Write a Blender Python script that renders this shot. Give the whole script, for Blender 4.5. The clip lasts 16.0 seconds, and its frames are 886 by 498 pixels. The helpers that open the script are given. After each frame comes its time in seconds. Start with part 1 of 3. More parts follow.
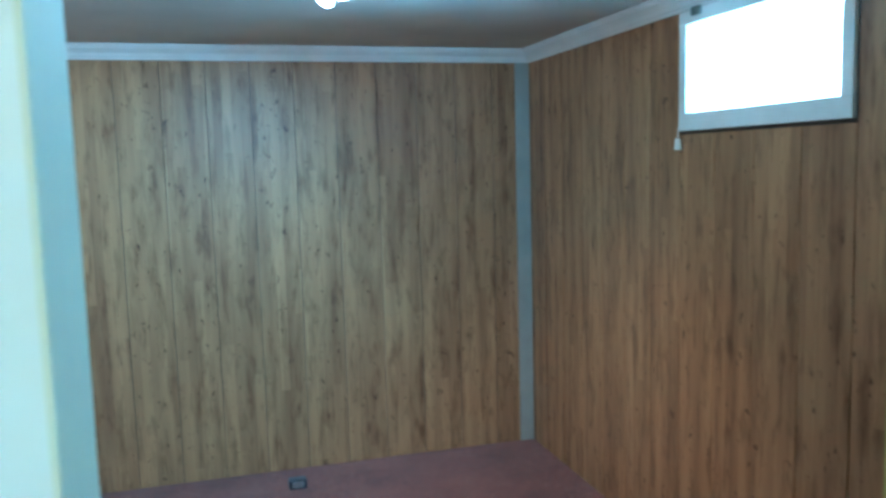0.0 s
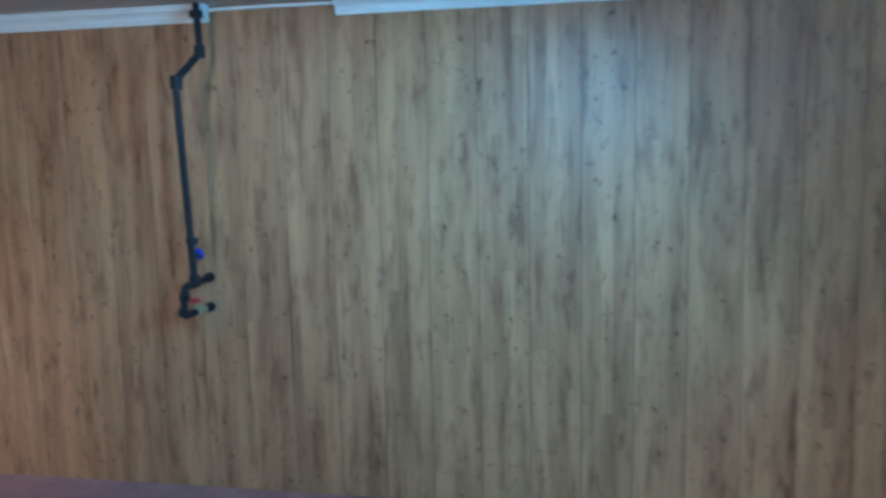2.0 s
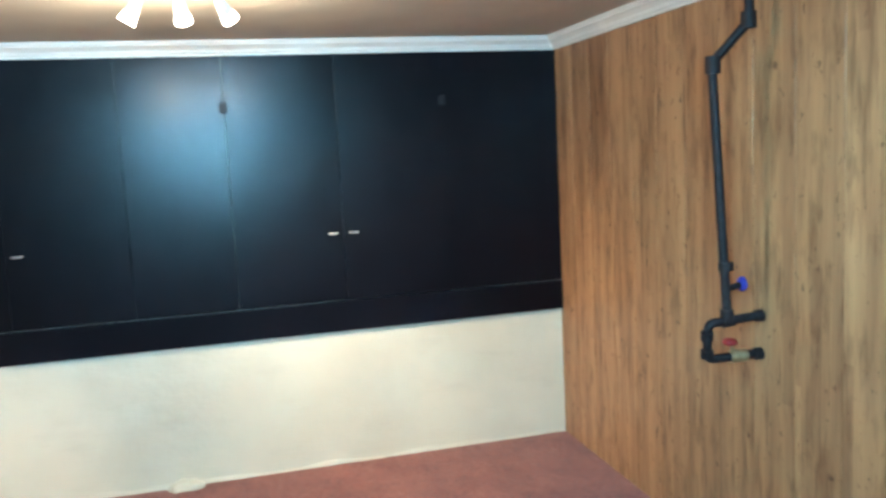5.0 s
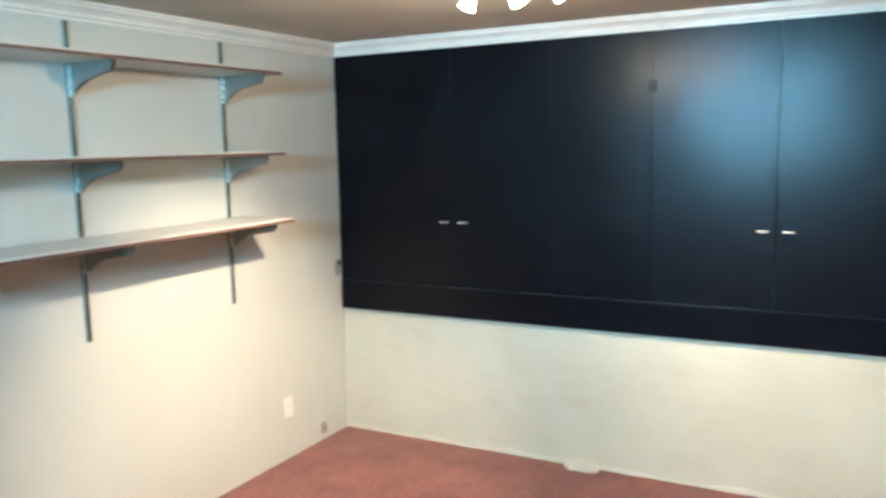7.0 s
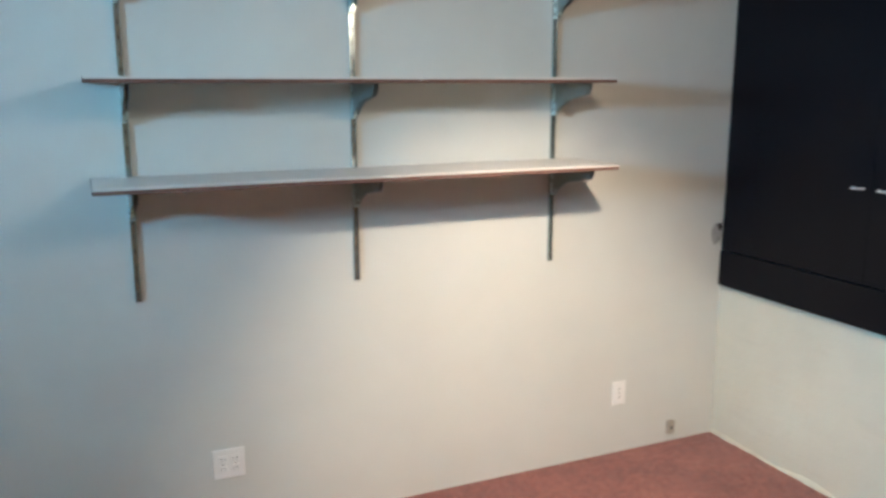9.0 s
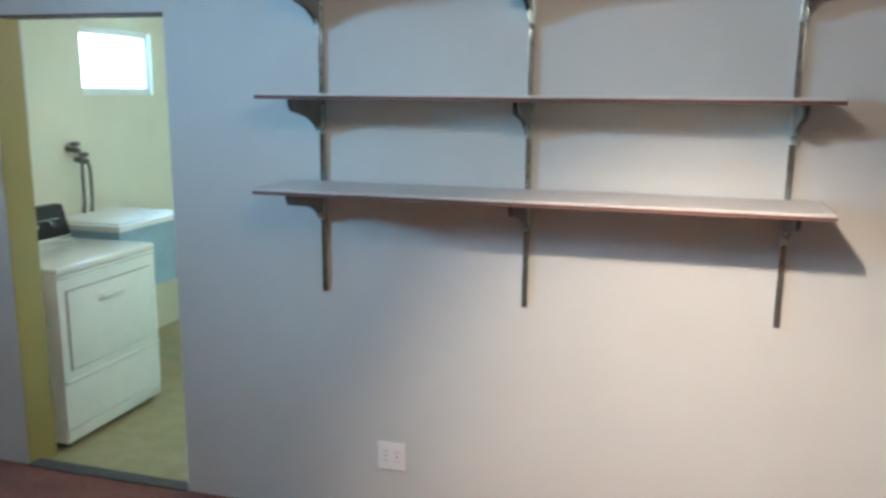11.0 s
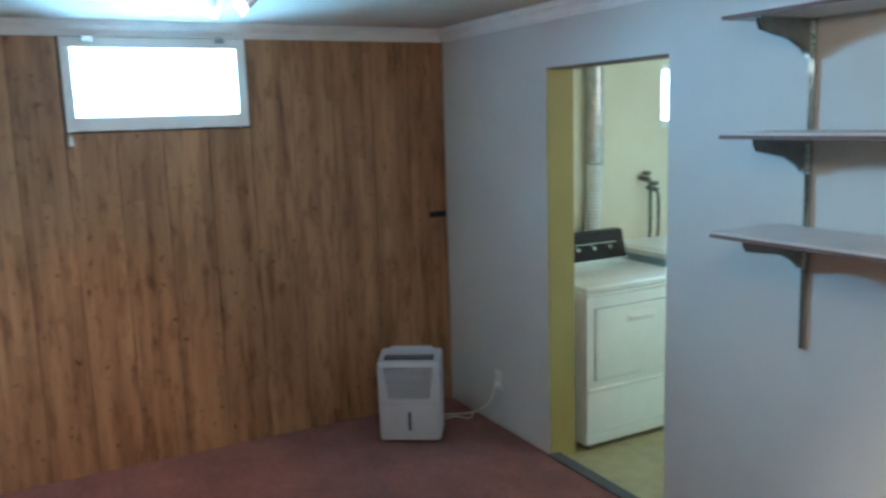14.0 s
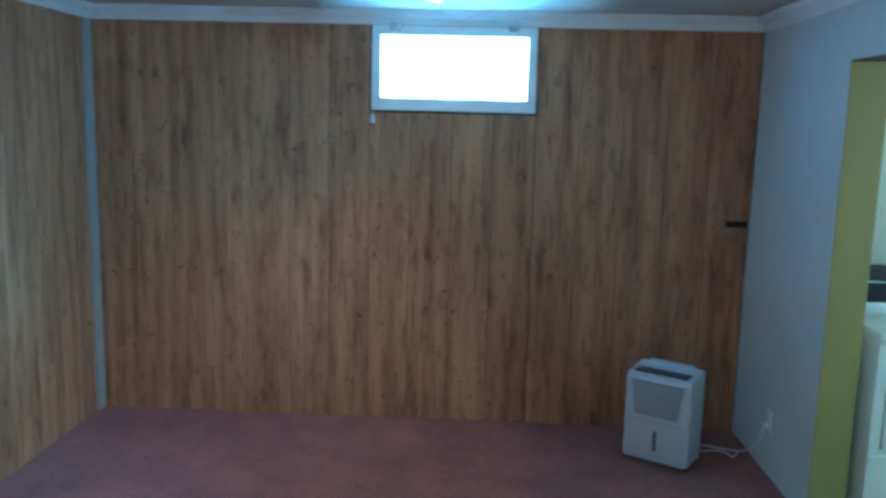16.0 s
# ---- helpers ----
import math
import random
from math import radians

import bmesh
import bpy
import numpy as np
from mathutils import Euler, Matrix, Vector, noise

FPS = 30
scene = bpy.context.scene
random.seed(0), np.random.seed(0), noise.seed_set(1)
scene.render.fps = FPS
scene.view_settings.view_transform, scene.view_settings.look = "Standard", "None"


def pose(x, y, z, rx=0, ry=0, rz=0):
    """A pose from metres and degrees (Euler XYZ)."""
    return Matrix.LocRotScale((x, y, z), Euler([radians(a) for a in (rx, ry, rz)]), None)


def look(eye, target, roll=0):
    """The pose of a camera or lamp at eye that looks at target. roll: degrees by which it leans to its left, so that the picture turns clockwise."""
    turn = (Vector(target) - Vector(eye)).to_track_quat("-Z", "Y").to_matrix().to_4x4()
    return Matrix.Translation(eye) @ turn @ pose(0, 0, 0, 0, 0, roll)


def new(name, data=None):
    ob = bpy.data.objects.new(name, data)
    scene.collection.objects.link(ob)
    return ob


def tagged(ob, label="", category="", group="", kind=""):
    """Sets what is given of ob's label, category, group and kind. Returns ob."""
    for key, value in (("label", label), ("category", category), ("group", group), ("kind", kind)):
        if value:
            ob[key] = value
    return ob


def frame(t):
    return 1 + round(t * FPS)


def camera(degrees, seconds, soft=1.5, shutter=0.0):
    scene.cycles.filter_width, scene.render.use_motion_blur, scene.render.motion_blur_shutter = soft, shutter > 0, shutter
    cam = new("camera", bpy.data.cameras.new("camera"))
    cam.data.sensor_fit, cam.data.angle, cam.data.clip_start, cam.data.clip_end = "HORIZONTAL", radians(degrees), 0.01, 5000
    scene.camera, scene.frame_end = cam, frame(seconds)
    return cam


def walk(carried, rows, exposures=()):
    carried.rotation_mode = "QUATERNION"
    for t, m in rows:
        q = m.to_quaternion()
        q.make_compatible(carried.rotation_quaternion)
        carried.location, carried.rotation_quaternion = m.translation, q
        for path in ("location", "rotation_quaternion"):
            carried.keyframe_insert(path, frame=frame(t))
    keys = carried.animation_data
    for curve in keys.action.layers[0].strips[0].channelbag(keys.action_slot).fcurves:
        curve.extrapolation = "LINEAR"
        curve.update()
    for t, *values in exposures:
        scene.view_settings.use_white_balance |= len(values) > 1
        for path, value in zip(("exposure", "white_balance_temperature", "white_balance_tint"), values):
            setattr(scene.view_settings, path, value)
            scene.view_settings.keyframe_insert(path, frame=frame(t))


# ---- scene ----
cam = camera(57.5, 16.0, soft=3.0, shutter=0.4)
# seconds, eye x y z in metres, yaw, pitch, roll in degrees
ROWS = [
    (0, 3.347, -0.728, 1.675, -15.91, -6.19, -1.54),
    (0.5, 3.518, -0.530, 1.676, -10.55, -5.75, -2.42),
    (1, 3.669, -0.426, 1.743, -2.80, -7.33, -1.59),
    (1.5, 3.691, -0.193, 1.644, 2.84, -7.64, -1.30),
    (2, 3.653, 0.156, 1.620, 11.07, -6.97, -1.18),
    (2.5, 3.809, 0.311, 1.641, 21.12, -8.53, -2.33),
    (3, 3.854, 0.575, 1.611, 33.28, -8.03, -0.99),
    (3.5, 3.917, 0.822, 1.665, 44.26, -7.14, -0.30),
    (5.8, 4.427, 2.410, 1.727, 92.90, -7.02, -1.26),
    (6, 4.389, 2.532, 1.783, 97.44, -7.19, -0.30),
    (6.5, 4.197, 2.703, 1.749, 107.36, -7.46, -1.76),
    (7, 3.950, 2.800, 1.715, 118.09, -7.46, -1.25),
    (7.5, 3.685, 2.850, 1.685, 126.74, -7.07, -1.98),
    (8, 3.368, 2.963, 1.697, 137.03, -8.77, -0.49),
    (8.5, 3.038, 2.869, 1.625, 146.08, -8.87, 1.13),
    (9, 2.695, 2.874, 1.664, 156.30, -11.37, -0.11),
    (11.5, 1.023, 2.744, 1.728, 205.65, -10.81, 0.75),
    (12, 0.839, 2.695, 1.759, 214.76, -11.16, -0.15),
    (12.5, 0.754, 2.757, 1.736, 220.93, -8.96, -0.40),
    (13, 0.718, 2.768, 1.737, 226.42, -8.37, -1.12),
    (13.5, 0.789, 2.573, 1.757, 232.95, -8.90, -0.52),
    (14, 0.759, 2.362, 1.770, 242.07, -9.14, -1.83),
    (14.5, 0.662, 2.191, 1.795, 250.31, -9.74, -0.08),
    (15, 0.697, 1.973, 1.750, 257.82, -9.80, -0.27),
    (15.5, 0.704, 1.662, 1.708, 265.49, -9.96, -0.27),
    (16, 0.654, 1.483, 1.711, 272.55, -8.96, 1.45),
]
# seconds, stops, kelvin, tint of the camera's own exposure and white balance
EXPOSURES = [(0.0, 0.12, 4500, 6), (0.5, -0.12, 4250, 8), (1.0, -0.15, 4150, 9), (1.5, -0.05, 4150, 10), (2.5, 0.42, 4300, 8), (3.0, 0.76, 4500, 8), (3.5, 0.86, 4700, 7), (6.0, 0.78, 5800, 15), (7.0, 0.7, 5650, 14),
             (7.5, 0.62, 5500, 14), (8.0, 0.5, 5400, 15), (9.0, 0.25, 5400, 18), (11.5, 0.05, 5300, 24), (12.5, 0.0, 5350, 24), (13.0, -0.05, 5350, 23), (14.0, 0.0, 5250, 21), (14.5, 0.2, 5000, 18), (15.0, -0.15, 4500, 13), (15.5, -0.2, 4250, 9), (16.0, -0.1, 4050, 7)]
walk(cam, [(t, pose(x, y, z, 90 + pitch, 0, yaw) @ pose(0, 0, 0, 0, 0, roll)) for t, x, y, z, yaw, pitch, roll in ROWS], EXPOSURES)

# ---- sizes of the place ----
LX, LY, ROOM_H = 5.14, 3.67, 2.295          # carpeted room
CROWN_Z = 2.222                              # underside of the crown moulding
DOOR_W, DOOR_E, DOOR_H = 3.237, 4.08, 2.0    # doorway in the south wall
WALL_T = 0.15                                # thickness of the south wall
WIN_S, WIN_N, WIN_B, WIN_T = 1.19, 2.105, 1.758, 2.228
LAUN_W, LAUN_E, LAUN_S, LAUN_H = 2.3, 4.92, -2.75, 2.25

# ---- light ----
world = bpy.data.worlds.new("world")
scene.world = world
world.use_nodes = True
sky = world.node_tree.nodes.new("ShaderNodeTexSky")
sky.sky_type, sky.sun_disc, sky.sun_elevation, sky.sun_rotation = "NISHITA", False, radians(40), radians(200)
world.node_tree.links.new(sky.outputs[0], world.node_tree.nodes["Background"].inputs[0])
world.node_tree.nodes["Background"].inputs[1].default_value = 0.1


def lamp(name, kind, m, energy, colour, **more):
    data = bpy.data.lights.new(name, kind)
    data.energy, data.color = energy, colour
    if kind == "SPOT":
        data.spot_size, data.spot_blend, data.shadow_soft_size = more["angle"], more["blend"], more["size"]
    elif kind == "AREA":
        data.shape, data.size, data.size_y, data.spread = "RECTANGLE", more["size"], more["size_y"], radians(96)
    else:
        data.shadow_soft_size = more["size"]
    ob = new(name, data)
    ob.matrix_world = m
    return ob


WARM, COOL, DAY = (1.0, 0.76, 0.46), (0.42, 0.86, 1.0), (0.36, 0.83, 1.0)
SPOT_W, COOL_SPOT_W, WINDOW_W, LAUNDRY_WINDOW_W, LAUNDRY_FILL_W = (220.0, 50.0, 105.0), (62.0, 60.0, 130.0), 34.0, 26.0, 15.0
lamp("window_daylight", "AREA", look((LX + 0.13, (WIN_S + WIN_N) / 2, 2.0), (LX - 1.0, (WIN_S + WIN_N) / 2, 1.85)), WINDOW_W, DAY, size=0.8, size_y=0.36)
lamp("laundry_daylight", "AREA", look((LAUN_E + 0.14, -1.92, 1.9), (LAUN_E - 1, -1.92, 1.4)), LAUNDRY_WINDOW_W, DAY, size=0.55, size_y=0.32)
# warm fill added out of view to brighten the laundry
lamp("laundry_fill_light", "POINT", pose(3.0, -1.5, 2.05), LAUNDRY_FILL_W, (1.0, 0.86, 0.64), size=0.07)


# ---- materials ----
def material(name):
    m = bpy.data.materials.new(name)
    m.use_nodes = True
    nt = m.node_tree
    return m, nt, nt.nodes["Principled BSDF"]


def math_node(nt, op, a, b=0.0, c=None):
    n = nt.nodes.new("ShaderNodeMath")
    n.operation = op
    for i, v in enumerate((a, b) if c is None else (a, b, c)):
        if isinstance(v, (int, float)):
            n.inputs[i].default_value = v
        else:
            nt.links.new(v, n.inputs[i])
    return n.outputs[0]


def vector_scaled(nt, source, sx, sy, sz):
    n = nt.nodes.new("ShaderNodeVectorMath")
    n.operation = "MULTIPLY"
    nt.links.new(source, n.inputs[0])
    n.inputs[1].default_value = (sx, sy, sz)
    return n.outputs[0]


def noise_of(nt, vector, scale, detail=3.0, rough=0.55):
    n = nt.nodes.new("ShaderNodeTexNoise")
    n.inputs["Scale"].default_value, n.inputs["Detail"].default_value, n.inputs["Roughness"].default_value = scale, detail, rough
    nt.links.new(vector, n.inputs["Vector"])
    return n.outputs["Fac"]


def ramp(nt, fac, stops):
    n = nt.nodes.new("ShaderNodeValToRGB")
    while len(n.color_ramp.elements) < len(stops):
        n.color_ramp.elements.new(0.5)
    for e, (at, col) in zip(n.color_ramp.elements, stops):
        e.position, e.color = at, (*col, 1)
    nt.links.new(fac, n.inputs[0])
    return n.outputs[0]


def mixed(nt, fac, a, b, kind="MIX"):
    n = nt.nodes.new("ShaderNodeMix")
    n.data_type, n.blend_type = "RGBA", kind
    for i, v in ((0, fac), (6, a), (7, b)):
        if isinstance(v, (int, float)):
            n.inputs[i].default_value = v
        elif isinstance(v, tuple):
            n.inputs[i].default_value = (*v, 1)
        else:
            nt.links.new(v, n.inputs[i])
    return n.outputs[2]


def bump(nt, bsdf, height, strength, distance):
    n = nt.nodes.new("ShaderNodeBump")
    n.inputs["Strength"].default_value, n.inputs["Distance"].default_value = strength, distance
    nt.links.new(height, n.inputs["Height"])
    nt.links.new(n.outputs[0], bsdf.inputs["Normal"])


def position(nt):
    return nt.nodes.new("ShaderNodeNewGeometry").outputs["Position"]


def plain(name, colour, rough=0.5, metal=0.0, vary=0.12, scale=6.0, relief=0.0, relief_scale=60.0, coat=0.0, spec=0.5):
    """Paint, plastic or metal with soft blotches and fine grain."""
    m, nt, b = material(name)
    p = position(nt)
    big, fine = noise_of(nt, p, scale), noise_of(nt, p, relief_scale, 4.0)
    dark = tuple(c * (1 - vary) for c in colour)
    lite = tuple(min(1, c * (1 + vary)) for c in colour)
    col = ramp(nt, big, [(0.3, dark), (0.7, lite)])
    nt.links.new(col, b.inputs["Base Color"])
    nt.links.new(math_node(nt, "MULTIPLY_ADD", fine, 0.2, rough - 0.1), b.inputs["Roughness"])
    b.inputs["Metallic"].default_value = metal
    b.inputs["Coat Weight"].default_value, b.inputs["Specular IOR Level"].default_value = coat, spec
    if relief:
        bump(nt, b, fine, relief, 0.004)
    return m


def wood_panelling():
    """Printed wood panelling: narrow vertical strips, streaks, grain and small knots."""
    m, nt, b = material("wood_panelling")
    sep = nt.nodes.new("ShaderNodeSeparateXYZ")
    nt.links.new(position(nt), sep.inputs[0])
    rnd = nt.nodes.new("ShaderNodeObjectInfo").outputs["Random"]
    u = math_node(nt, "ADD", sep.outputs[0], sep.outputs[1])
    z = math_node(nt, "ADD", sep.outputs[2], math_node(nt, "MULTIPLY", rnd, 3.0))
    wob = nt.nodes.new("ShaderNodeCombineXYZ")
    nt.links.new(u, wob.inputs[0]), nt.links.new(z, wob.inputs[2]), nt.links.new(rnd, wob.inputs[1])
    v = wob.outputs[0]
    strip = nt.nodes.new("ShaderNodeTexWhiteNoise")
    strip.noise_dimensions = "2D"
    cell = nt.nodes.new("ShaderNodeCombineXYZ")
    column = math_node(nt, "FLOOR", math_node(nt, "MULTIPLY", u, 21.0))
    nt.links.new(column, cell.inputs[0])
    nt.links.new(math_node(nt, "FLOOR", math_node(nt, "MULTIPLY_ADD", z, 0.62, math_node(nt, "MULTIPLY", column, 0.37))), cell.inputs[1])
    nt.links.new(cell.outputs[0], strip.inputs["Vector"])
    streak = noise_of(nt, vector_scaled(nt, v, 14, 3, 1.1), 1.0, 2.0)
    grain = noise_of(nt, vector_scaled(nt, v, 150, 3, 6), 1.0, 4.0)
    broad = noise_of(nt, vector_scaled(nt, v, 6, 2, 0.7), 1.0, 2.0)
    dash = noise_of(nt, vector_scaled(nt, v, 21, 5, 3.6), 1.0, 3.0, 0.6)
    blot = noise_of(nt, vector_scaled(nt, v, 17, 9, 6.5), 1.0, 2.0)
    knot = noise_of(nt, vector_scaled(nt, v, 30, 7, 22), 1.0, 2.0)
    tone = math_node(nt, "MULTIPLY_ADD", strip.outputs["Value"], 0.20, math_node(nt, "MULTIPLY", streak, 0.74))
    tone = math_node(nt, "ADD", tone, math_node(nt, "MULTIPLY_ADD", broad, 0.26, math_node(nt, "MULTIPLY", grain, 0.10)))
    tone = math_node(nt, "MULTIPLY_ADD", tone, 1.6, -0.56)
    col = ramp(nt, tone, [(0.0, (0.185, 0.086, 0.040)), (0.35, (0.320, 0.160, 0.074)), (0.6, (0.41, 0.216, 0.100)), (1.0, (0.510, 0.290, 0.140))])
    col = mixed(nt, 1.0, col, ramp(nt, dash, [(0.28, (0.56, 0.51, 0.48)), (0.50, (1, 1, 1))]), "MULTIPLY")
    col = mixed(nt, 1.0, col, ramp(nt, blot, [(0.24, (0.62, 0.58, 0.56)), (0.42, (1, 1, 1))]), "MULTIPLY")
    col = mixed(nt, 1.0, col, ramp(nt, knot, [(0.24, (0.38, 0.34, 0.32)), (0.36, (1, 1, 1))]), "MULTIPLY")
    nt.links.new(col, b.inputs["Base Color"])
    nt.links.new(math_node(nt, "MULTIPLY_ADD", grain, 0.18, 0.37), b.inputs["Roughness"])
    b.inputs["Specular IOR Level"].default_value = 0.42
    bump(nt, b, grain, 0.12, 0.001)
    return m


def carpet_material():
    m, nt, b = material("carpet")
    p = position(nt)
    fine, mid, big = noise_of(nt, p, 340, 2.0), noise_of(nt, p, 38, 4.0, 0.7), noise_of(nt, p, 3.4, 4.0, 0.65)
    tone = math_node(nt, "ADD", math_node(nt, "MULTIPLY", fine, 0.45), math_node(nt, "MULTIPLY_ADD", mid, 0.5, math_node(nt, "MULTIPLY", big, 0.42)))
    col = ramp(nt, tone, [(0.50, (0.080, 0.023, 0.018)), (0.68, (0.20, 0.062, 0.046)), (0.86, (0.335, 0.118, 0.086))])
    nt.links.new(col, b.inputs["Base Color"])
    b.inputs["Roughness"].default_value = 0.95
    b.inputs["Sheen Weight"].default_value = 0.15
    bump(nt, b, math_node(nt, "ADD", fine, mid), 0.6, 0.006)
    return m


def plaster(name, colour, rough, lumps, stain=0.10, lump_scale=9.0):
    """Painted wall: roller grain, low lumps, faint stains."""
    m, nt, b = material(name)
    p = position(nt)
    big, grain, patch = noise_of(nt, p, lump_scale, 4.0), noise_of(nt, p, 220, 2.0), noise_of(nt, p, 1.7, 3.0)
    col = ramp(nt, patch, [(0.3, tuple(c * (1 - stain) for c in colour)), (0.65, colour)])
    col = mixed(nt, math_node(nt, "MULTIPLY", grain, 0.10), col, (0.25, 0.23, 0.2))
    nt.links.new(col, b.inputs["Base Color"])
    nt.links.new(math_node(nt, "MULTIPLY_ADD", big, 0.15, rough - 0.07), b.inputs["Roughness"])
    bump(nt, b, math_node(nt, "MULTIPLY_ADD", grain, 0.06, big), lumps, 0.02)
    return m


def concrete_paint():
    """Thick white paint over rough poured concrete: long level ridges, pits and lumps."""
    m, nt, b = material("white_painted_concrete")
    p = position(nt)
    ridge = noise_of(nt, vector_scaled(nt, p, 4, 2.6, 10), 1.0, 3.0, 0.5)
    lumps, pits, patch = noise_of(nt, p, 7, 3.0), noise_of(nt, p, 70, 3.0), noise_of(nt, p, 1.7, 3.0)
    col = ramp(nt, patch, [(0.3, (0.55, 0.50, 0.39)), (0.65, (0.63, 0.58, 0.46))])
    col = mixed(nt, 1.0, col, ramp(nt, ridge, [(0.28, (0.95, 0.945, 0.94)), (0.40, (1, 1, 1))]), "MULTIPLY")
    nt.links.new(col, b.inputs["Base Color"])
    nt.links.new(math_node(nt, "MULTIPLY_ADD", lumps, 0.2, 0.42), b.inputs["Roughness"])
    bump(nt, b, math_node(nt, "MULTIPLY_ADD", pits, 0.07, math_node(nt, "MULTIPLY_ADD", ridge, 0.8, math_node(nt, "MULTIPLY", lumps, 0.9))), 0.2, 0.03)
    return m


def black_paint_material():
    """Satin near-black blue paint over plywood, with faint dust."""
    m, nt, b = material("black_paint")
    p = position(nt)
    dust = noise_of(nt, p, 1.6, 2.0)
    nt.links.new(ramp(nt, dust, [(0.0, (0.0016, 0.0019, 0.0038)), (1.0, (0.0036, 0.004, 0.0074))]), b.inputs["Base Color"])
    b.inputs["Roughness"].default_value, b.inputs["Specular IOR Level"].default_value = 0.28, 0.145
    return m


def glow(name, colour, strength):
    m, nt, b = material(name)
    b.inputs["Base Color"].default_value = (0.8, 0.8, 0.8, 1)
    b.inputs["Emission Color"].default_value, b.inputs["Emission Strength"].default_value = (*colour, 1), strength
    return m


def glass_material():
    m, nt, b = material("window_glass")
    b.inputs["Base Color"].default_value = (0.95, 0.98, 1, 1)
    b.inputs["Roughness"].default_value, b.inputs["Transmission Weight"].default_value, b.inputs["IOR"].default_value = 0.03, 1.0, 1.45
    return m


WOOD, CARPET = wood_panelling(), carpet_material()
SOUTH_PAINT = plaster("grey_white_wall_paint", (0.63, 0.64, 0.60), 0.55, 0.10, 0.07)
CONCRETE_PAINT = concrete_paint()
CEILING_PAINT = plaster("beige_ceiling_paint", (0.64, 0.59, 0.50), 0.75, 0.10, 0.16)
YELLOW_PAINT = plaster("pale_yellow_paint", (0.80, 0.765, 0.59), 0.55, 0.10, 0.08)
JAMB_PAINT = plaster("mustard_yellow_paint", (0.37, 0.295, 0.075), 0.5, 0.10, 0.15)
BLACK = black_paint_material()
TRIM = plain("white_trim_paint", (0.80, 0.785, 0.74), 0.42, vary=0.06)
POST_PAINT = plain("grey_corner_trim", (0.38, 0.375, 0.335), 0.5, vary=0.08)
VINYL = plain("yellow_beige_vinyl", (0.37, 0.325, 0.165), 0.35, vary=0.15, scale=9, relief=0.05)
THRESH = plain("grey_metal_threshold", (0.085, 0.085, 0.095), 0.6, vary=0.2, scale=30)
SHELF_TOP = plain("grey_white_melamine", (0.60, 0.585, 0.56), 0.4, vary=0.05)
SHELF_EDGE = plain("brown_raw_edge_and_head_shade", (0.12, 0.058, 0.042), 0.6, vary=0.2, scale=40)
STEEL = plain("grey_steel", (0.43, 0.50, 0.50), 0.22, metal=0.9, vary=0.15, scale=25)
# lighter teal steel: the window's cyan glow on the bracket roots, as colour
DAYLIT_STEEL = plain("daylit_teal_steel", (0.60, 0.74, 0.74), 0.28, metal=0.7, vary=0.1, scale=25)
BRACKET_STEEL = plain("grey_bracket_steel", (0.30, 0.35, 0.35), 0.34, metal=0.75, vary=0.12, scale=25)
IRON = plain("black_iron_pipe", (0.015, 0.013, 0.016), 0.55, metal=0.15, vary=0.4, scale=30, relief=0.2, spec=0.3)
PLASTIC = plain("white_plastic", (0.80, 0.79, 0.76), 0.35, vary=0.04)
GREY_PLASTIC = plain("cool_white_plastic", (0.58, 0.60, 0.65), 0.38, vary=0.05)
DARK_PLASTIC = plain("dark_grey_plastic", (0.06, 0.065, 0.08), 0.4, vary=0.2)
ENAMEL = plain("cream_enamel", (0.81, 0.81, 0.74), 0.22, vary=0.04, coat=0.4)
PANEL_BROWN = plain("dark_brown_panel", (0.014, 0.008, 0.007), 0.36, vary=0.3, scale=14, spec=0.3)
CHROME = plain("chrome", (0.75, 0.75, 0.75), 0.15, metal=1.0, vary=0.05)
NICKEL = plain("bright_nickel", (0.90, 0.89, 0.87), 0.25, metal=0.5, vary=0.03)
GALV = plain("galvanised_steel", (0.48, 0.48, 0.47), 0.3, metal=0.85, vary=0.2, scale=20)
FLEX = plain("white_foil_duct", (0.72, 0.73, 0.72), 0.35, metal=0.3, vary=0.1)
BRASS = plain("dull_brass", (0.42, 0.36, 0.22), 0.4, metal=0.8, vary=0.2, scale=40)
BLUE = plain("blue_handle", (0.03, 0.035, 0.30), 0.4, vary=0.2)
RED = plain("red_handle", (0.40, 0.03, 0.03), 0.4, vary=0.2)
HOSE = plain("grey_rubber", (0.14, 0.14, 0.13), 0.6)
TUB = plain("blue_grey_tub", (0.30, 0.42, 0.50), 0.4, vary=0.1)
DARK_GAP = plain("dark_gap", (0.03, 0.028, 0.026), 0.8, vary=0.3)
GROOVE = plain("dark_brown_groove", (0.05, 0.032, 0.02), 0.7, vary=0.3)
GLASS = glass_material()
SKY_GLOW = glow("bright_sky", (0.86, 0.94, 1.0), 6.0)
COOL_GLOW = glow("lit_daylight_bulb", (0.72, 0.94, 1.0), 30.0)
BULB_GLOW = glow("lit_bulb", (1.0, 0.86, 0.62), 30.0)


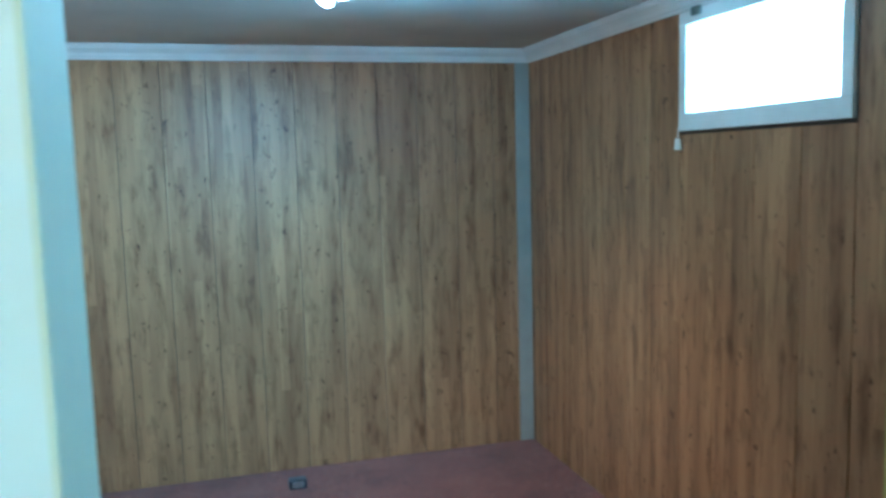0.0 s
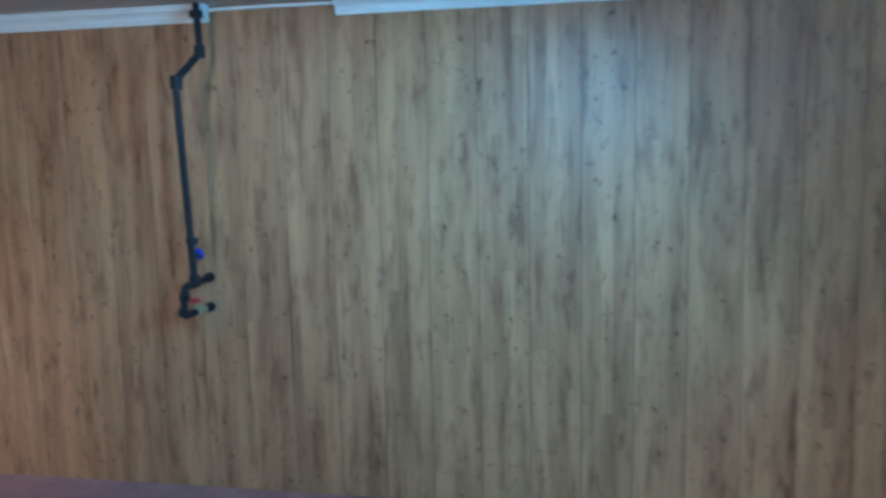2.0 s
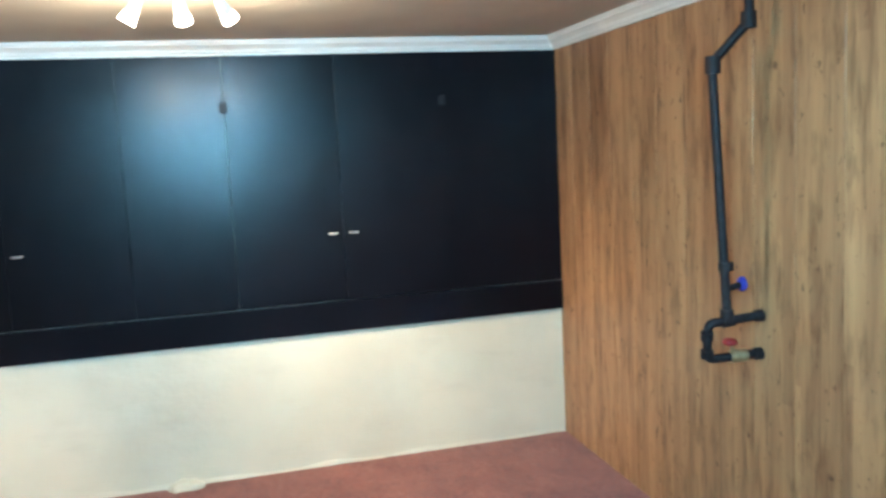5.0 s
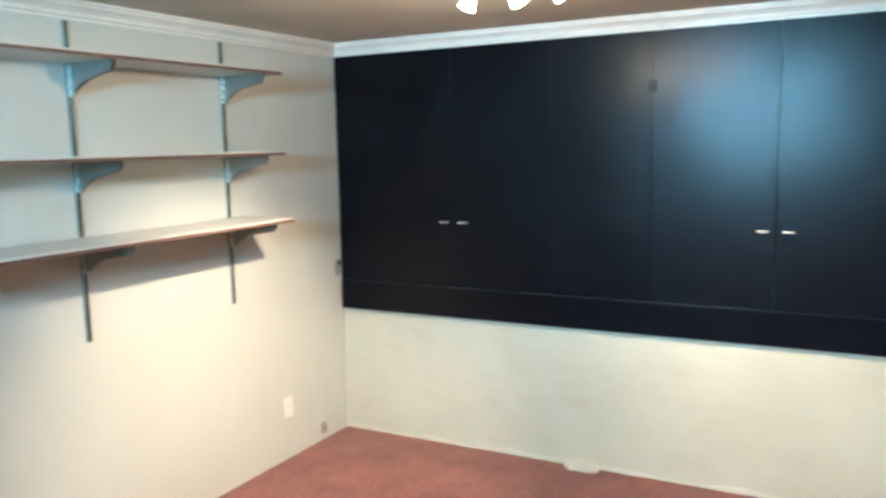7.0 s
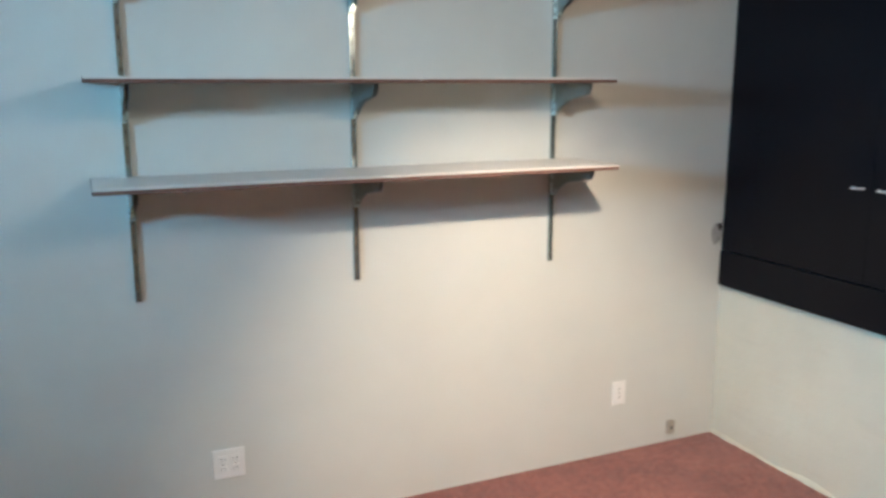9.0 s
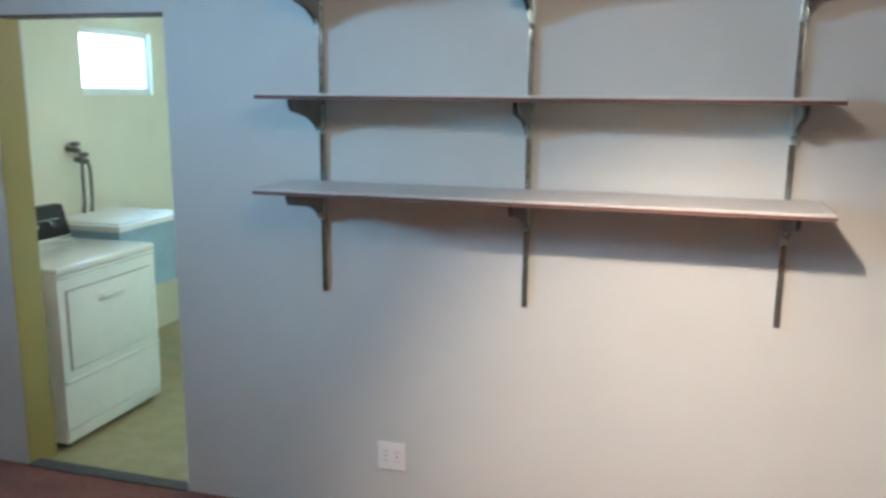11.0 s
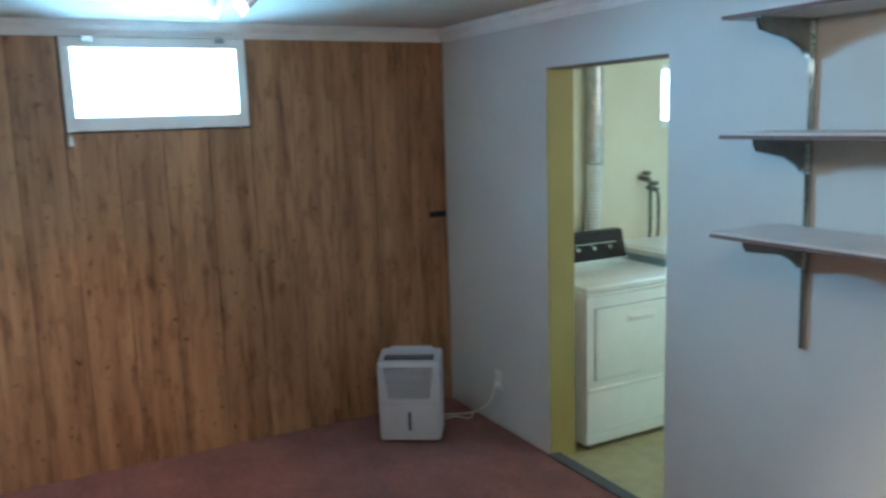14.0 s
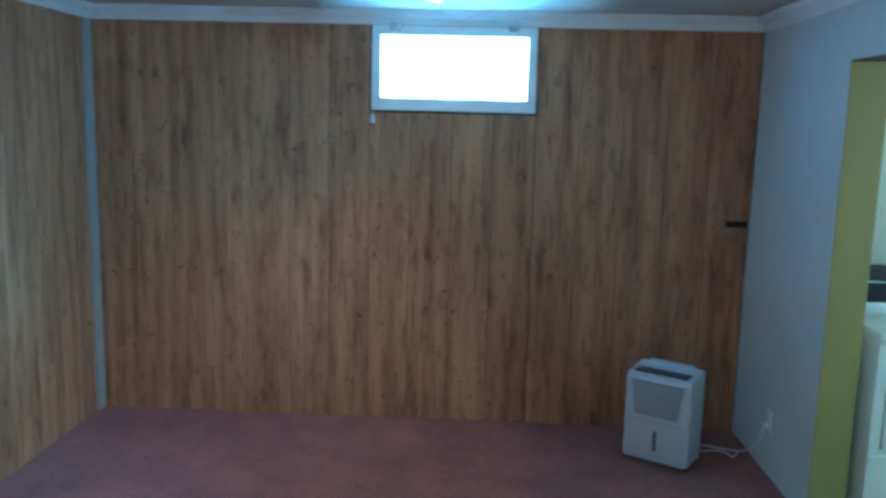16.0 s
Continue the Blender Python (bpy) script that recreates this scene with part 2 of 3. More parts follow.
# ---- mesh helpers ----
def box(bm, lo, hi, bevel=0.0, m=None):
    lo, hi = [min(a, b) for a, b in zip(lo, hi)], [max(a, b) for a, b in zip(lo, hi)]
    made = bmesh.ops.create_cube(bm, size=1.0)["verts"]
    for v in made:
        v.co = Vector(((v.co[i] + 0.5) * (hi[i] - lo[i]) + lo[i] for i in range(3)))
    if bevel:
        edges = list({e for v in made for e in v.link_edges})
        made = bmesh.ops.bevel(bm, geom=edges, offset=bevel, segments=2, affect="EDGES", profile=0.6)["verts"]
    if m is not None:
        bmesh.ops.transform(bm, matrix=m, verts=list(made))
    return bm


def rod(bm, a, b, r, r2=None, seg=16):
    a, b = Vector(a), Vector(b)
    d = b - a
    m = Matrix.Translation((a + b) / 2) @ d.to_track_quat("Z", "Y").to_matrix().to_4x4()
    bmesh.ops.create_cone(bm, cap_ends=True, segments=seg, radius1=r, radius2=r if r2 is None else r2, depth=d.length, matrix=m)
    return bm


def ball(bm, c, r, sx=1, sy=1, sz=1, seg=16):
    bmesh.ops.create_uvsphere(bm, u_segments=seg, v_segments=seg // 2, radius=r, matrix=Matrix.Translation(c) @ Matrix.Diagonal((sx, sy, sz, 1)))
    return bm


def tube(bm, points, r, seg=12, waves=0.0):
    """A round tube along points; waves makes every other ring wider."""
    rings, pts = [], [Vector(p) for p in points]
    for i, p in enumerate(pts):
        d = (pts[min(i + 1, len(pts) - 1)] - pts[max(i - 1, 0)]).normalized()
        q = d.to_track_quat("Z", "Y")
        rr = r * (1 + (waves if i % 2 else 0))
        rings.append([bm.verts.new(p + q @ Vector((math.cos(a) * rr, math.sin(a) * rr, 0))) for a in [2 * math.pi * k / seg for k in range(seg)]])
    for a, b in zip(rings, rings[1:]):
        for k in range(seg):
            bm.faces.new((a[k], a[(k + 1) % seg], b[(k + 1) % seg], b[k]))
    bm.faces.new(rings[0][::-1]), bm.faces.new(rings[-1])
    return bm


def bent(corners, radius, steps=5):
    """Points along a line with rounded corners."""
    pts = [Vector(c) for c in corners]
    out = [pts[0]]
    for a, b, c in zip(pts, pts[1:], pts[2:]):
        p, q = b + (a - b).normalized() * min(radius, (a - b).length * 0.45), b + (c - b).normalized() * min(radius, (c - b).length * 0.45)
        out += [p.lerp(b, t).lerp(b.lerp(q, t), t) for t in [k / steps for k in range(steps + 1)]]
    return out + [pts[-1]]


def profile_run(bm, profile, a, b, out):
    """Sweeps a profile (distance out from the wall, height) straight from a to b."""
    out = Vector(out)
    rings = [[bm.verts.new(Vector(p) + out * o + Vector((0, 0, h))) for o, h in profile] for p in (a, b)]
    n = len(profile)
    for k in range(n):
        bm.faces.new((rings[0][k], rings[0][(k + 1) % n], rings[1][(k + 1) % n], rings[1][k]))
    bm.faces.new(rings[0][::-1]), bm.faces.new(rings[1])
    return bm


def mesh_of(bm, name, mat, smooth=False):
    bmesh.ops.recalc_face_normals(bm, faces=bm.faces)
    data = bpy.data.meshes.new(name)
    bm.to_mesh(data)
    bm.free()
    data.materials.append(mat)
    for f in data.polygons:
        f.use_smooth = smooth
    if smooth:
        data.set_sharp_from_angle(angle=radians(40))
    return data


def part(name, bm, mat, parent=None, label="", smooth=True):
    ob = new(name, mesh_of(bm, name, mat, smooth))
    ob.parent = parent
    return tagged(ob, label=label)


def thing(name, m, label, category, group="", kind=""):
    ob = new(name)
    ob.empty_display_size = 0.1
    ob.matrix_basis = m
    return tagged(ob, label, category, group, kind)


def structure(name, boxes, mat, label="", category="", bevel=0.0):
    bm = bmesh.new()
    for lo, hi in boxes:
        box(bm, lo, hi, bevel)
    ob = part(name, bm, mat, None, label, smooth=False)
    return tagged(ob, category=category, kind="structure")


# ---- setting: carpeted room ----
OUT = 0.16
structure("floor", [((-OUT, -0.005, -0.12), (LX + OUT, LY + OUT, 0))], CARPET, "worn reddish-brown carpet laid wall to wall", "carpet")
structure("ceiling", [((-OUT, -WALL_T, ROOM_H), (LX + OUT, LY + OUT, ROOM_H + 0.12))], CEILING_PAINT, "beige painted ceiling", "ceiling")
structure("wall_west", [((-OUT, 0.0, 0), (0, LY, ROOM_H))], CONCRETE_PAINT, "white painted lumpy concrete wall", "wall")
wall_north = structure("wall_north", [((-OUT, LY + 0.006, 0), (LX + OUT, LY + OUT, ROOM_H))], GROOVE, "wall of printed brown wood panelling", "wall")
wall_east = structure("wall_east", [((LX + 0.006, -WALL_T, 0), (LX + OUT, LY + 0.006, WIN_B)), ((LX + 0.006, -WALL_T, WIN_B), (LX + OUT, WIN_S, ROOM_H)),
                                    ((LX + 0.006, WIN_N, WIN_B), (LX + OUT, LY + 0.006, ROOM_H)), ((LX + 0.006, WIN_S, WIN_T), (LX + OUT, WIN_N, ROOM_H))], GROOVE, "wall of printed brown wood panelling with a small window", "wall")
structure("wall_south", [((-OUT, -WALL_T, 0), (DOOR_W, 0, ROOM_H)), ((DOOR_E, -WALL_T, 0), (LX + 0.006, 0, ROOM_H)), ((DOOR_W, -WALL_T, DOOR_H), (DOOR_E, 0, ROOM_H))], SOUTH_PAINT, "grey-white painted wall with an open doorway", "wall")

CROWN = [(0, 0), (0.010, 0), (0.012, 0.012), (0.020, 0.016), (0.024, 0.030), (0.040, 0.044), (0.052, 0.050), (0.055, 0.060), (0.062, 0.063), (0.062, ROOM_H - CROWN_Z), (0, ROOM_H - CROWN_Z)]
PIPE_X, GAP_E = 1.90, 2.507


def crown(a, b, out, label):
    bm = profile_run(bmesh.new(), CROWN, (*a, CROWN_Z), (*b, CROWN_Z), out)
    return tagged(part("crown_moulding", bm, TRIM, None, label, smooth=False), category="moulding", kind="structure")


crown((0, 0), (0, LY), (1, 0, 0), "white crown moulding above the black doors")
crown((0, 0), (LX, 0), (0, 1, 0), "white crown moulding along the grey-white wall")
crown((LX, 0), (LX, LY), (-1, 0, 0), "white crown moulding above the window")
crown((0, LY), (PIPE_X, LY), (0, -1, 0), "white crown moulding ending at the iron pipe")
crown((GAP_E, LY), (LX, LY), (0, -1, 0), "white crown moulding with a cut end")
structure("corner_trim", [((LX - 0.088, LY - 0.016, 0), (LX - 0.003, LY - 0.001, CROWN_Z))], POST_PAINT, "grey painted corner board between two panelled walls", "trim", 0.003)

# ---- setting: laundry room ----
LAUN_Z = -0.03
structure("laundry_floor", [((LAUN_W, LAUN_S, -0.12), (LAUN_E + 0.15, -0.005, LAUN_Z))], VINYL, "yellow-beige vinyl laundry floor", "floor")
structure("laundry_ceiling", [((LAUN_W - 0.1, LAUN_S - 0.1, LAUN_H), (LAUN_E + 0.15, -WALL_T - 0.012, LAUN_H + 0.1))], YELLOW_PAINT, "pale yellow laundry ceiling", "ceiling")
LW_S, LW_N, LW_B, LW_T = -2.25, -1.54, 1.665, 2.09
structure("laundry_wall_east", [((LAUN_E, LAUN_S, LAUN_Z), (LAUN_E + 0.15, -WALL_T, LW_B)), ((LAUN_E, LAUN_S, LW_B), (LAUN_E + 0.15, LW_S, LAUN_H)),
                                ((LAUN_E, LW_N, LW_B), (LAUN_E + 0.15, -WALL_T, LAUN_H)), ((LAUN_E, LW_S, LW_T), (LAUN_E + 0.15, LW_N, LAUN_H))], YELLOW_PAINT, "pale yellow laundry wall with a small window", "wall")
structure("laundry_wall_south", [((LAUN_W - 0.1, LAUN_S - 0.1, LAUN_Z), (LAUN_E + 0.15, LAUN_S, LAUN_H))], YELLOW_PAINT, "pale yellow laundry wall", "wall")
structure("laundry_wall_west", [((LAUN_W - 0.1, LAUN_S, LAUN_Z), (LAUN_W, -WALL_T, LAUN_H))], YELLOW_PAINT, "pale yellow laundry wall", "wall")
structure("laundry_wall_north_west", [((LAUN_W, -WALL_T - 0.01, LAUN_Z), (DOOR_W, -WALL_T, LAUN_H))], TRIM, "white painted laundry wall beside the doorway", "wall")
structure("laundry_wall_north", [((DOOR_E, -WALL_T - 0.01, LAUN_Z), (LAUN_E, -WALL_T, LAUN_H)), ((DOOR_W, -WALL_T - 0.01, DOOR_H), (DOOR_E, -WALL_T, LAUN_H))], YELLOW_PAINT, "pale yellow laundry wall beside the doorway", "wall")
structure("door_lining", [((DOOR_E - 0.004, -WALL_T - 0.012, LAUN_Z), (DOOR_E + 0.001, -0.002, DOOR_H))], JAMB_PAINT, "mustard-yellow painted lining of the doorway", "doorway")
structure("door_lining_west", [((DOOR_W - 0.001, -WALL_T - 0.012, LAUN_Z), (DOOR_W + 0.004, -0.002, DOOR_H))], YELLOW_PAINT, "pale yellow painted side of the doorway", "doorway")
# dark brown here stands in for shade on the lintel's underside
structure("door_lining_head", [((DOOR_W, -WALL_T - 0.012, DOOR_H - 0.004), (DOOR_E, -0.002, DOOR_H + 0.001))], SHELF_EDGE, "head of the doorway, its shade put in as dark brown", "doorway")
structure("threshold", [((DOOR_W + 0.004, -0.055, 0), (DOOR_E - 0.004, 0.016, 0.008)), ((DOOR_W + 0.004, -0.055, LAUN_Z), (DOOR_E - 0.004, -0.006, -0.001))], THRESH, "grey metal threshold strip across the doorway", "threshold", 0.003)


# ---- windows ----
def window(name, m, w, h, label, rail, depth=0.05):
    """A white framed hopper window; local x along the wall, z up, y out of the room, origin at its lower corner."""
    win = thing(name, m, label, "window", kind="structure")
    bm = bmesh.new()
    box(bm, (0, 0, 0), (w, depth, rail), 0.004), box(bm, (0, 0, h - rail * 0.75), (w, depth, h), 0.004)
    box(bm, (0, 0.001, rail), (rail * 0.72, depth - 0.001, h - rail * 0.75), 0.004), box(bm, (w - rail * 0.72, 0.001, rail), (w, depth - 0.001, h - rail * 0.75), 0.004)
    part("window_frame", bm, TRIM, win, "white painted frame", smooth=False)
    pane = part("pane", box(bmesh.new(), (rail * 0.72, depth * 0.5, rail), (w - rail * 0.72, depth * 0.5 + 0.004, h - rail * 0.75)), GLASS, win, smooth=False)
    pane.visible_shadow = False
    return win


GAP = 0.009
win_main = window("window_1", pose(LX - 0.014, WIN_N - GAP, WIN_B + GAP, 0, 0, -90), WIN_N - WIN_S - 2 * GAP, WIN_T - WIN_B - 2 * GAP, "small white framed basement window, brightly lit from outside", 0.068)
bm = bmesh.new()
box(bm, (0.10, -0.012, WIN_T - WIN_B - 0.045), (0.155, 0.0, WIN_T - WIN_B - 0.012), 0.003), box(bm, (0.74, -0.010, WIN_T - WIN_B - 0.04), (0.79, 0.0, WIN_T - WIN_B - 0.012), 0.003)
part("latch", bm, STEEL, win_main, "grey metal latches", smooth=False)
for name, x0, x1, w, mat, label in (("window_gap", LX + 0.002, LX + 0.03, 0.0088, GROOVE, "dark gap round the window frame"), ("window_reveal", LX + 0.04, LX + OUT, 0.004, TRIM, "white painted window reveal")):
    structure(name, [((x0, WIN_S - 0.002, WIN_B - 0.004), (x1, WIN_S + w, WIN_T)), ((x0, WIN_N - w, WIN_B - 0.004), (x1, WIN_N + 0.002, WIN_T)), ((x0, WIN_S + w, WIN_B - 0.004), (x1, WIN_N - w, WIN_B + w)), ((x0, WIN_S + w, WIN_T - w), (x1, WIN_N - w, WIN_T))], mat, label, "window reveal")
window("window_2", pose(LAUN_E + 0.03, LW_N, LW_B, 0, 0, -90), LW_N - LW_S, LW_T - LW_B, "small bright laundry window in the yellow wall", 0.05)
for at, y0, y1 in ((LX + 0.20, 0.6, 2.8), (LAUN_E + 0.20, -2.9, -1.0)):
    tagged(structure("backdrop", [((at, y0, 0.5), (at + 0.02, y1, 4.5))], SKY_GLOW, "plain bright overcast daylight outside the window", "sky"))
cord = thing("window_cord_tassel", pose(LX - 0.02, 2.087, 1.72), "pale tassel hanging below the window corner", "tassel")
part("tassel", rod(bmesh.new(), (0, 0, -0.025), (0, 0, 0.02), 0.016, 0.011, 12), TRIM, cord)
part("string", rod(bmesh.new(), (0, 0, 0.018), (0, 0, 0.06), 0.0025, seg=6), TRIM, cord)

# ---- built-in black cupboard front on the west wall ----
ZB, LEDGE_Z = 0.748, 0.918
cup = thing("cupboard_front", pose(0.0, 0.012, ZB), "black painted built-in cupboard doors above a white wall", "cupboard")
part("base_board", box(bmesh.new(), (0.0, 0, 0), (0.026, LY - 0.014, LEDGE_Z - ZB - 0.004), 0.003), BLACK, cup, "black lower board", smooth=False)
SEAMS = [0.0, 0.19, 0.758, 1.33, 1.84, 2.408, 2.98, LY - 0.014]
for n, (a, b) in enumerate(zip(SEAMS, SEAMS[1:])):
    name = "panel" if n in (0, 3, 6) else "door"
    off = 0.0196 if n % 2 else 0.019
    bm = box(bmesh.new(), (0.0, a + 0.0004, LEDGE_Z - ZB), (off, b - 0.0004, CROWN_Z - ZB), 0.001)
    if n == 5:  # this door is tilted off its frame to draw the window's reflection onto it
        for v in bm.verts:
            v.co.x += (v.co.y - a) * 0.022
    d = part(name, bm, BLACK, cup, smooth=False)
    for k, (door, y) in enumerate(((1, 0.702), (2, 0.814), (4, 2.352), (5, 2.464))):
        if n == door:
            bm = bmesh.new()
            tube(bm, bent([(off - 0.002, y - 0.023, 1.283 - ZB), (off + 0.024, y - 0.019, 1.283 - ZB), (off + 0.024, y + 0.019, 1.283 - ZB), (off - 0.002, y + 0.023, 1.283 - ZB)], 0.01), 0.005, 8)
            part("handle", bm, NICKEL, d, "small bright chrome bar handle")
for y in (1.838, 2.985):
    part("catch", box(bmesh.new(), (0.019, y - 0.02, 1.938 - ZB), (0.033, y + 0.02, 1.99 - ZB), 0.004), IRON, cup, "dark square catch", smooth=False)

# ---- bracket shelving on the south wall ----
STANDARDS, SHELVES = (0.946, 1.793, 2.573), ((2.055, 0.300), (1.677, 0.300), (1.354, 0.333))


SLOT = mesh_of(box(bmesh.new(), (-0.0018, 0.003, 0), (0.0018, 0.0038, 0.013)), "slot", DARK_GAP)


def standard(x):
    st = thing("shelf_standard", pose(x, 0, 0.943), "slotted grey steel shelf standard screwed to the wall", "shelf standard", "shelf standards")
    bm = bmesh.new()
    h = CROWN_Z - 0.945
    box(bm, (-0.0095, 0.0, 0), (0.0095, 0.003, h)), box(bm, (-0.0095, 0.003, 0), (-0.0075, 0.012, h)), box(bm, (0.0075, 0.003, 0), (0.0095, 0.012, h))
    part("channel", bm, STEEL, st, smooth=False)
    for k in range(int(h / 0.05)):
        slot = new("slot", SLOT)
        slot.parent, slot.location = st, (0, 0, 0.02 + k * 0.05)
    return st


def bracket(x, z, depth):
    br = thing("shelf_bracket", pose(x, 0.012, z), "tapered cool grey steel shelf bracket under a shelf", "shelf bracket", "shelf brackets")
    side = [(0.0, -0.125), (0.018, -0.125), (0.05, -0.095), (0.11, -0.066), (depth - 0.06, -0.040), (depth - 0.045, -0.018), (depth - 0.045, 0.0), (0.0, 0.0)]
    for sx in (-0.009, 0.0075):
        bm = bmesh.new()
        loops = [[bm.verts.new((sx + dx, y, h)) for y, h in side] for dx in (0.0, 0.0018)]
        for k in range(len(side)):
            j = (k + 1) % len(side)
            bm.faces.new((loops[0][k], loops[0][j], loops[1][j], loops[1][k]))
        bm.faces.new(loops[0][::-1]), bm.faces.new(loops[1])
        part("side_plate", bm, BRACKET_STEEL, br, smooth=False)
    part("top_strip", box(bmesh.new(), (-0.0092, 0, -0.003), (0.0092, depth - 0.045, 0.0)), BRACKET_STEEL, br, smooth=False)
    # the root's pale teal paints in the daylight it catches
    part("root", box(bmesh.new(), (-0.011, -0.001, -0.127), (0.011, 0.022, -0.004), 0.002), DAYLIT_STEEL, br, "steel root hooked into the standard, daylight's teal glow put into its colour", smooth=False)
    return br


def shelf(z, depth, label):
    sh = thing("shelf", pose(0.848, 0.014, z), label, "shelf", "wall shelves")
    w = 2.692 - 0.848
    part("board", box(bmesh.new(), (0.002, 0, 0.0), (w - 0.002, depth - 0.016, 0.019), 0.0015), SHELF_TOP, sh, smooth=False)
    part("front_edge", box(bmesh.new(), (0.002, depth - 0.016, 0.0115), (w - 0.002, depth - 0.0135, 0.0188)), SHELF_TOP, sh, "pale edge strip", smooth=False)
    part("worn_edge", box(bmesh.new(), (0.002, depth - 0.016, -0.001), (w - 0.002, depth - 0.0138, 0.0113)), SHELF_EDGE, sh, "worn brown lower edge", smooth=False)
    for x in (0.0, w - 0.002):
        part("end_edge", box(bmesh.new(), (x, 0, 0.0), (x + 0.002, depth - 0.016, 0.0186)), SHELF_EDGE, sh, "bare brown end", smooth=False)
    return sh


for x in STANDARDS:
    standard(x)
for (z, depth), label in zip(SHELVES, ("grey-white melamine shelf, highest of three, empty", "grey-white melamine shelf, middle of three, empty", "grey-white melamine shelf, lowest and deepest of three, empty")):
    shelf(z, depth, label)
    for x in STANDARDS:
        bracket(x, z - 0.0005, depth)


# ---- sockets and small fittings on the south wall ----
def outlet(x, z, gangs, label):
    w = 0.070 if gangs == 1 else 0.116
    o = thing("wall_outlet", pose(x, 0, z), label, "outlet", "wall outlets")
    part("cover_plate", box(bmesh.new(), (-w / 2, 0, -0.057), (w / 2, 0.006, 0.057), 0.003), PLASTIC, o, smooth=False)
    for g in range(gangs):
        cx = (g - (gangs - 1) / 2) * 0.046
        for dz in (-0.02, 0.02):
            face = part("socket", box(bmesh.new(), (cx - 0.016, 0.0055, dz - 0.014), (cx + 0.016, 0.0078, dz + 0.014), 0.001), PLASTIC, o, smooth=False)
            bm = bmesh.new()
            box(bm, (cx - 0.0075, 0.0075, dz - 0.004), (cx - 0.0055, 0.0081, dz + 0.005)), box(bm, (cx + 0.0055, 0.0075, dz - 0.004), (cx + 0.0075, 0.0081, dz + 0.004))
            part("slots", bm, DARK_GAP, face, smooth=False)
        part("screw", rod(bmesh.new(), (cx, 0.005, 0), (cx, 0.0072, 0), 0.0035, seg=10), STEEL, o)
    return o


outlet(0.559, 0.291, 1, "white duplex outlet low on the grey-white wall")
outlet(2.305, 0.293, 2, "white double outlet plate below the shelves")
outlet(4.576, 0.277, 1, "white outlet with a plugged-in cord")
jack = thing("phone_jack", pose(0.257, 0, 0.074), "small grey-brown jack box just above the carpet", "wall jack")
part("jack_box", box(bmesh.new(), (-0.019, 0, -0.033), (0.019, 0.018, 0.033), 0.004), plain("aged_beige_plastic", (0.36, 0.31, 0.25), 0.5), jack, smooth=False)
part("jack_hole", box(bmesh.new(), (-0.007, 0.0175, -0.008), (0.007, 0.0188, 0.006)), DARK_GAP, jack, smooth=False)
patch = thing("wall_patch", pose(0.045, 0, 0.99), "chipped grey plaster patch beside the black door", "plaster patch")
bm = ball(bmesh.new(), (0, 0.001, 0), 0.05, 0.62, 0.06, 1.0, 20)
for v in bm.verts:
    v.co *= 1 + 0.25 * noise.noise(v.co * 60)
part("patch", bm, plain("bare_grey_plaster", (0.34, 0.33, 0.31), 0.85, vary=0.3, scale=40), patch)
bm = ball(bmesh.new(), (-0.016, 0.004, 0.035), 0.016, 0.8, 0.5, 1.2, 10)
part("hole", bm, DARK_GAP, patch, "dark broken hole")
wh = thing("wall_hook", pose(LX, 0.07, 1.198), "dark metal coat hook on the panelled wall by the corner", "hook")
part("plate", box(bmesh.new(), (-0.008, -0.058, -0.022), (0, 0.055, 0.012), 0.003), IRON, wh, smooth=False)
part("arm", tube(bmesh.new(), bent([(-0.006, 0.03, 0), (-0.05, 0.03, -0.012), (-0.06, 0.03, 0.025)], 0.02), 0.006, 8), IRON, wh)
lump = thing("concrete_lump", pose(0.03, 1.505, 0), "white painted concrete lump at the foot of the wall", "lump")
bm = ball(bmesh.new(), (0, 0, 0), 0.1, 0.55, 0.92, 0.50, 24)
for v in bm.verts:
    v.co += Vector((noise.noise(v.co * 22), noise.noise(v.co * 22 + Vector((7, 0, 0))), 0.8 * noise.noise(v.co * 25))) * 0.026
    v.co.z = max(v.co.z, -0.002)
part("lump", bm, CONCRETE_PAINT, lump)
bm = bmesh.new()
rings = []
for k in range(125):
    y = 0.002 + k * (LY - 0.006) / 124
    rough = 0.5 + 0.5 * noise.noise(Vector((y * 5.5, 3.1, 0))) + 0.35 * noise.noise(Vector((y * 19, 8.2, 0)))
    out, up = 0.003 + 0.018 * max(rough - 0.2, 0), 0.005 + 0.03 * max(noise.noise(Vector((y * 4.1, 1.7, 5))) + 0.35, 0)
    rings.append([bm.verts.new(c) for c in ((0.001, y, 0.001), (out, y, 0.001), (out * 0.8, y, up * 0.55), (0.001, y, up))])
for a, b in zip(rings, rings[1:]):
    for k in range(4):
        bm.faces.new((a[k], a[(k + 1) % 4], b[(k + 1) % 4], b[k]))
bm.faces.new(rings[0][::-1]), bm.faces.new(rings[-1])
tagged(part("wall_foot", bm, CONCRETE_PAINT, None, "ragged white painted concrete edge along the carpet"), category="wall foot", kind="structure")

# ---- iron pipe with valves on the north wall ----
pipe = thing("iron_pipe", pose(1.83, LY, 0.9), "black iron gas pipe dropping from the ceiling with two shut-off valves", "pipe")
R_ = 0.0165
part("drop_pipe", tube(bmesh.new(), bent([(0.05, -0.085, ROOM_H - 0.9), (0.064, -0.09, 1.178), (-0.014, -0.185, 1.045), (0.0, -0.140, 0.14)], 0.03), R_, 14), IRON, pipe)
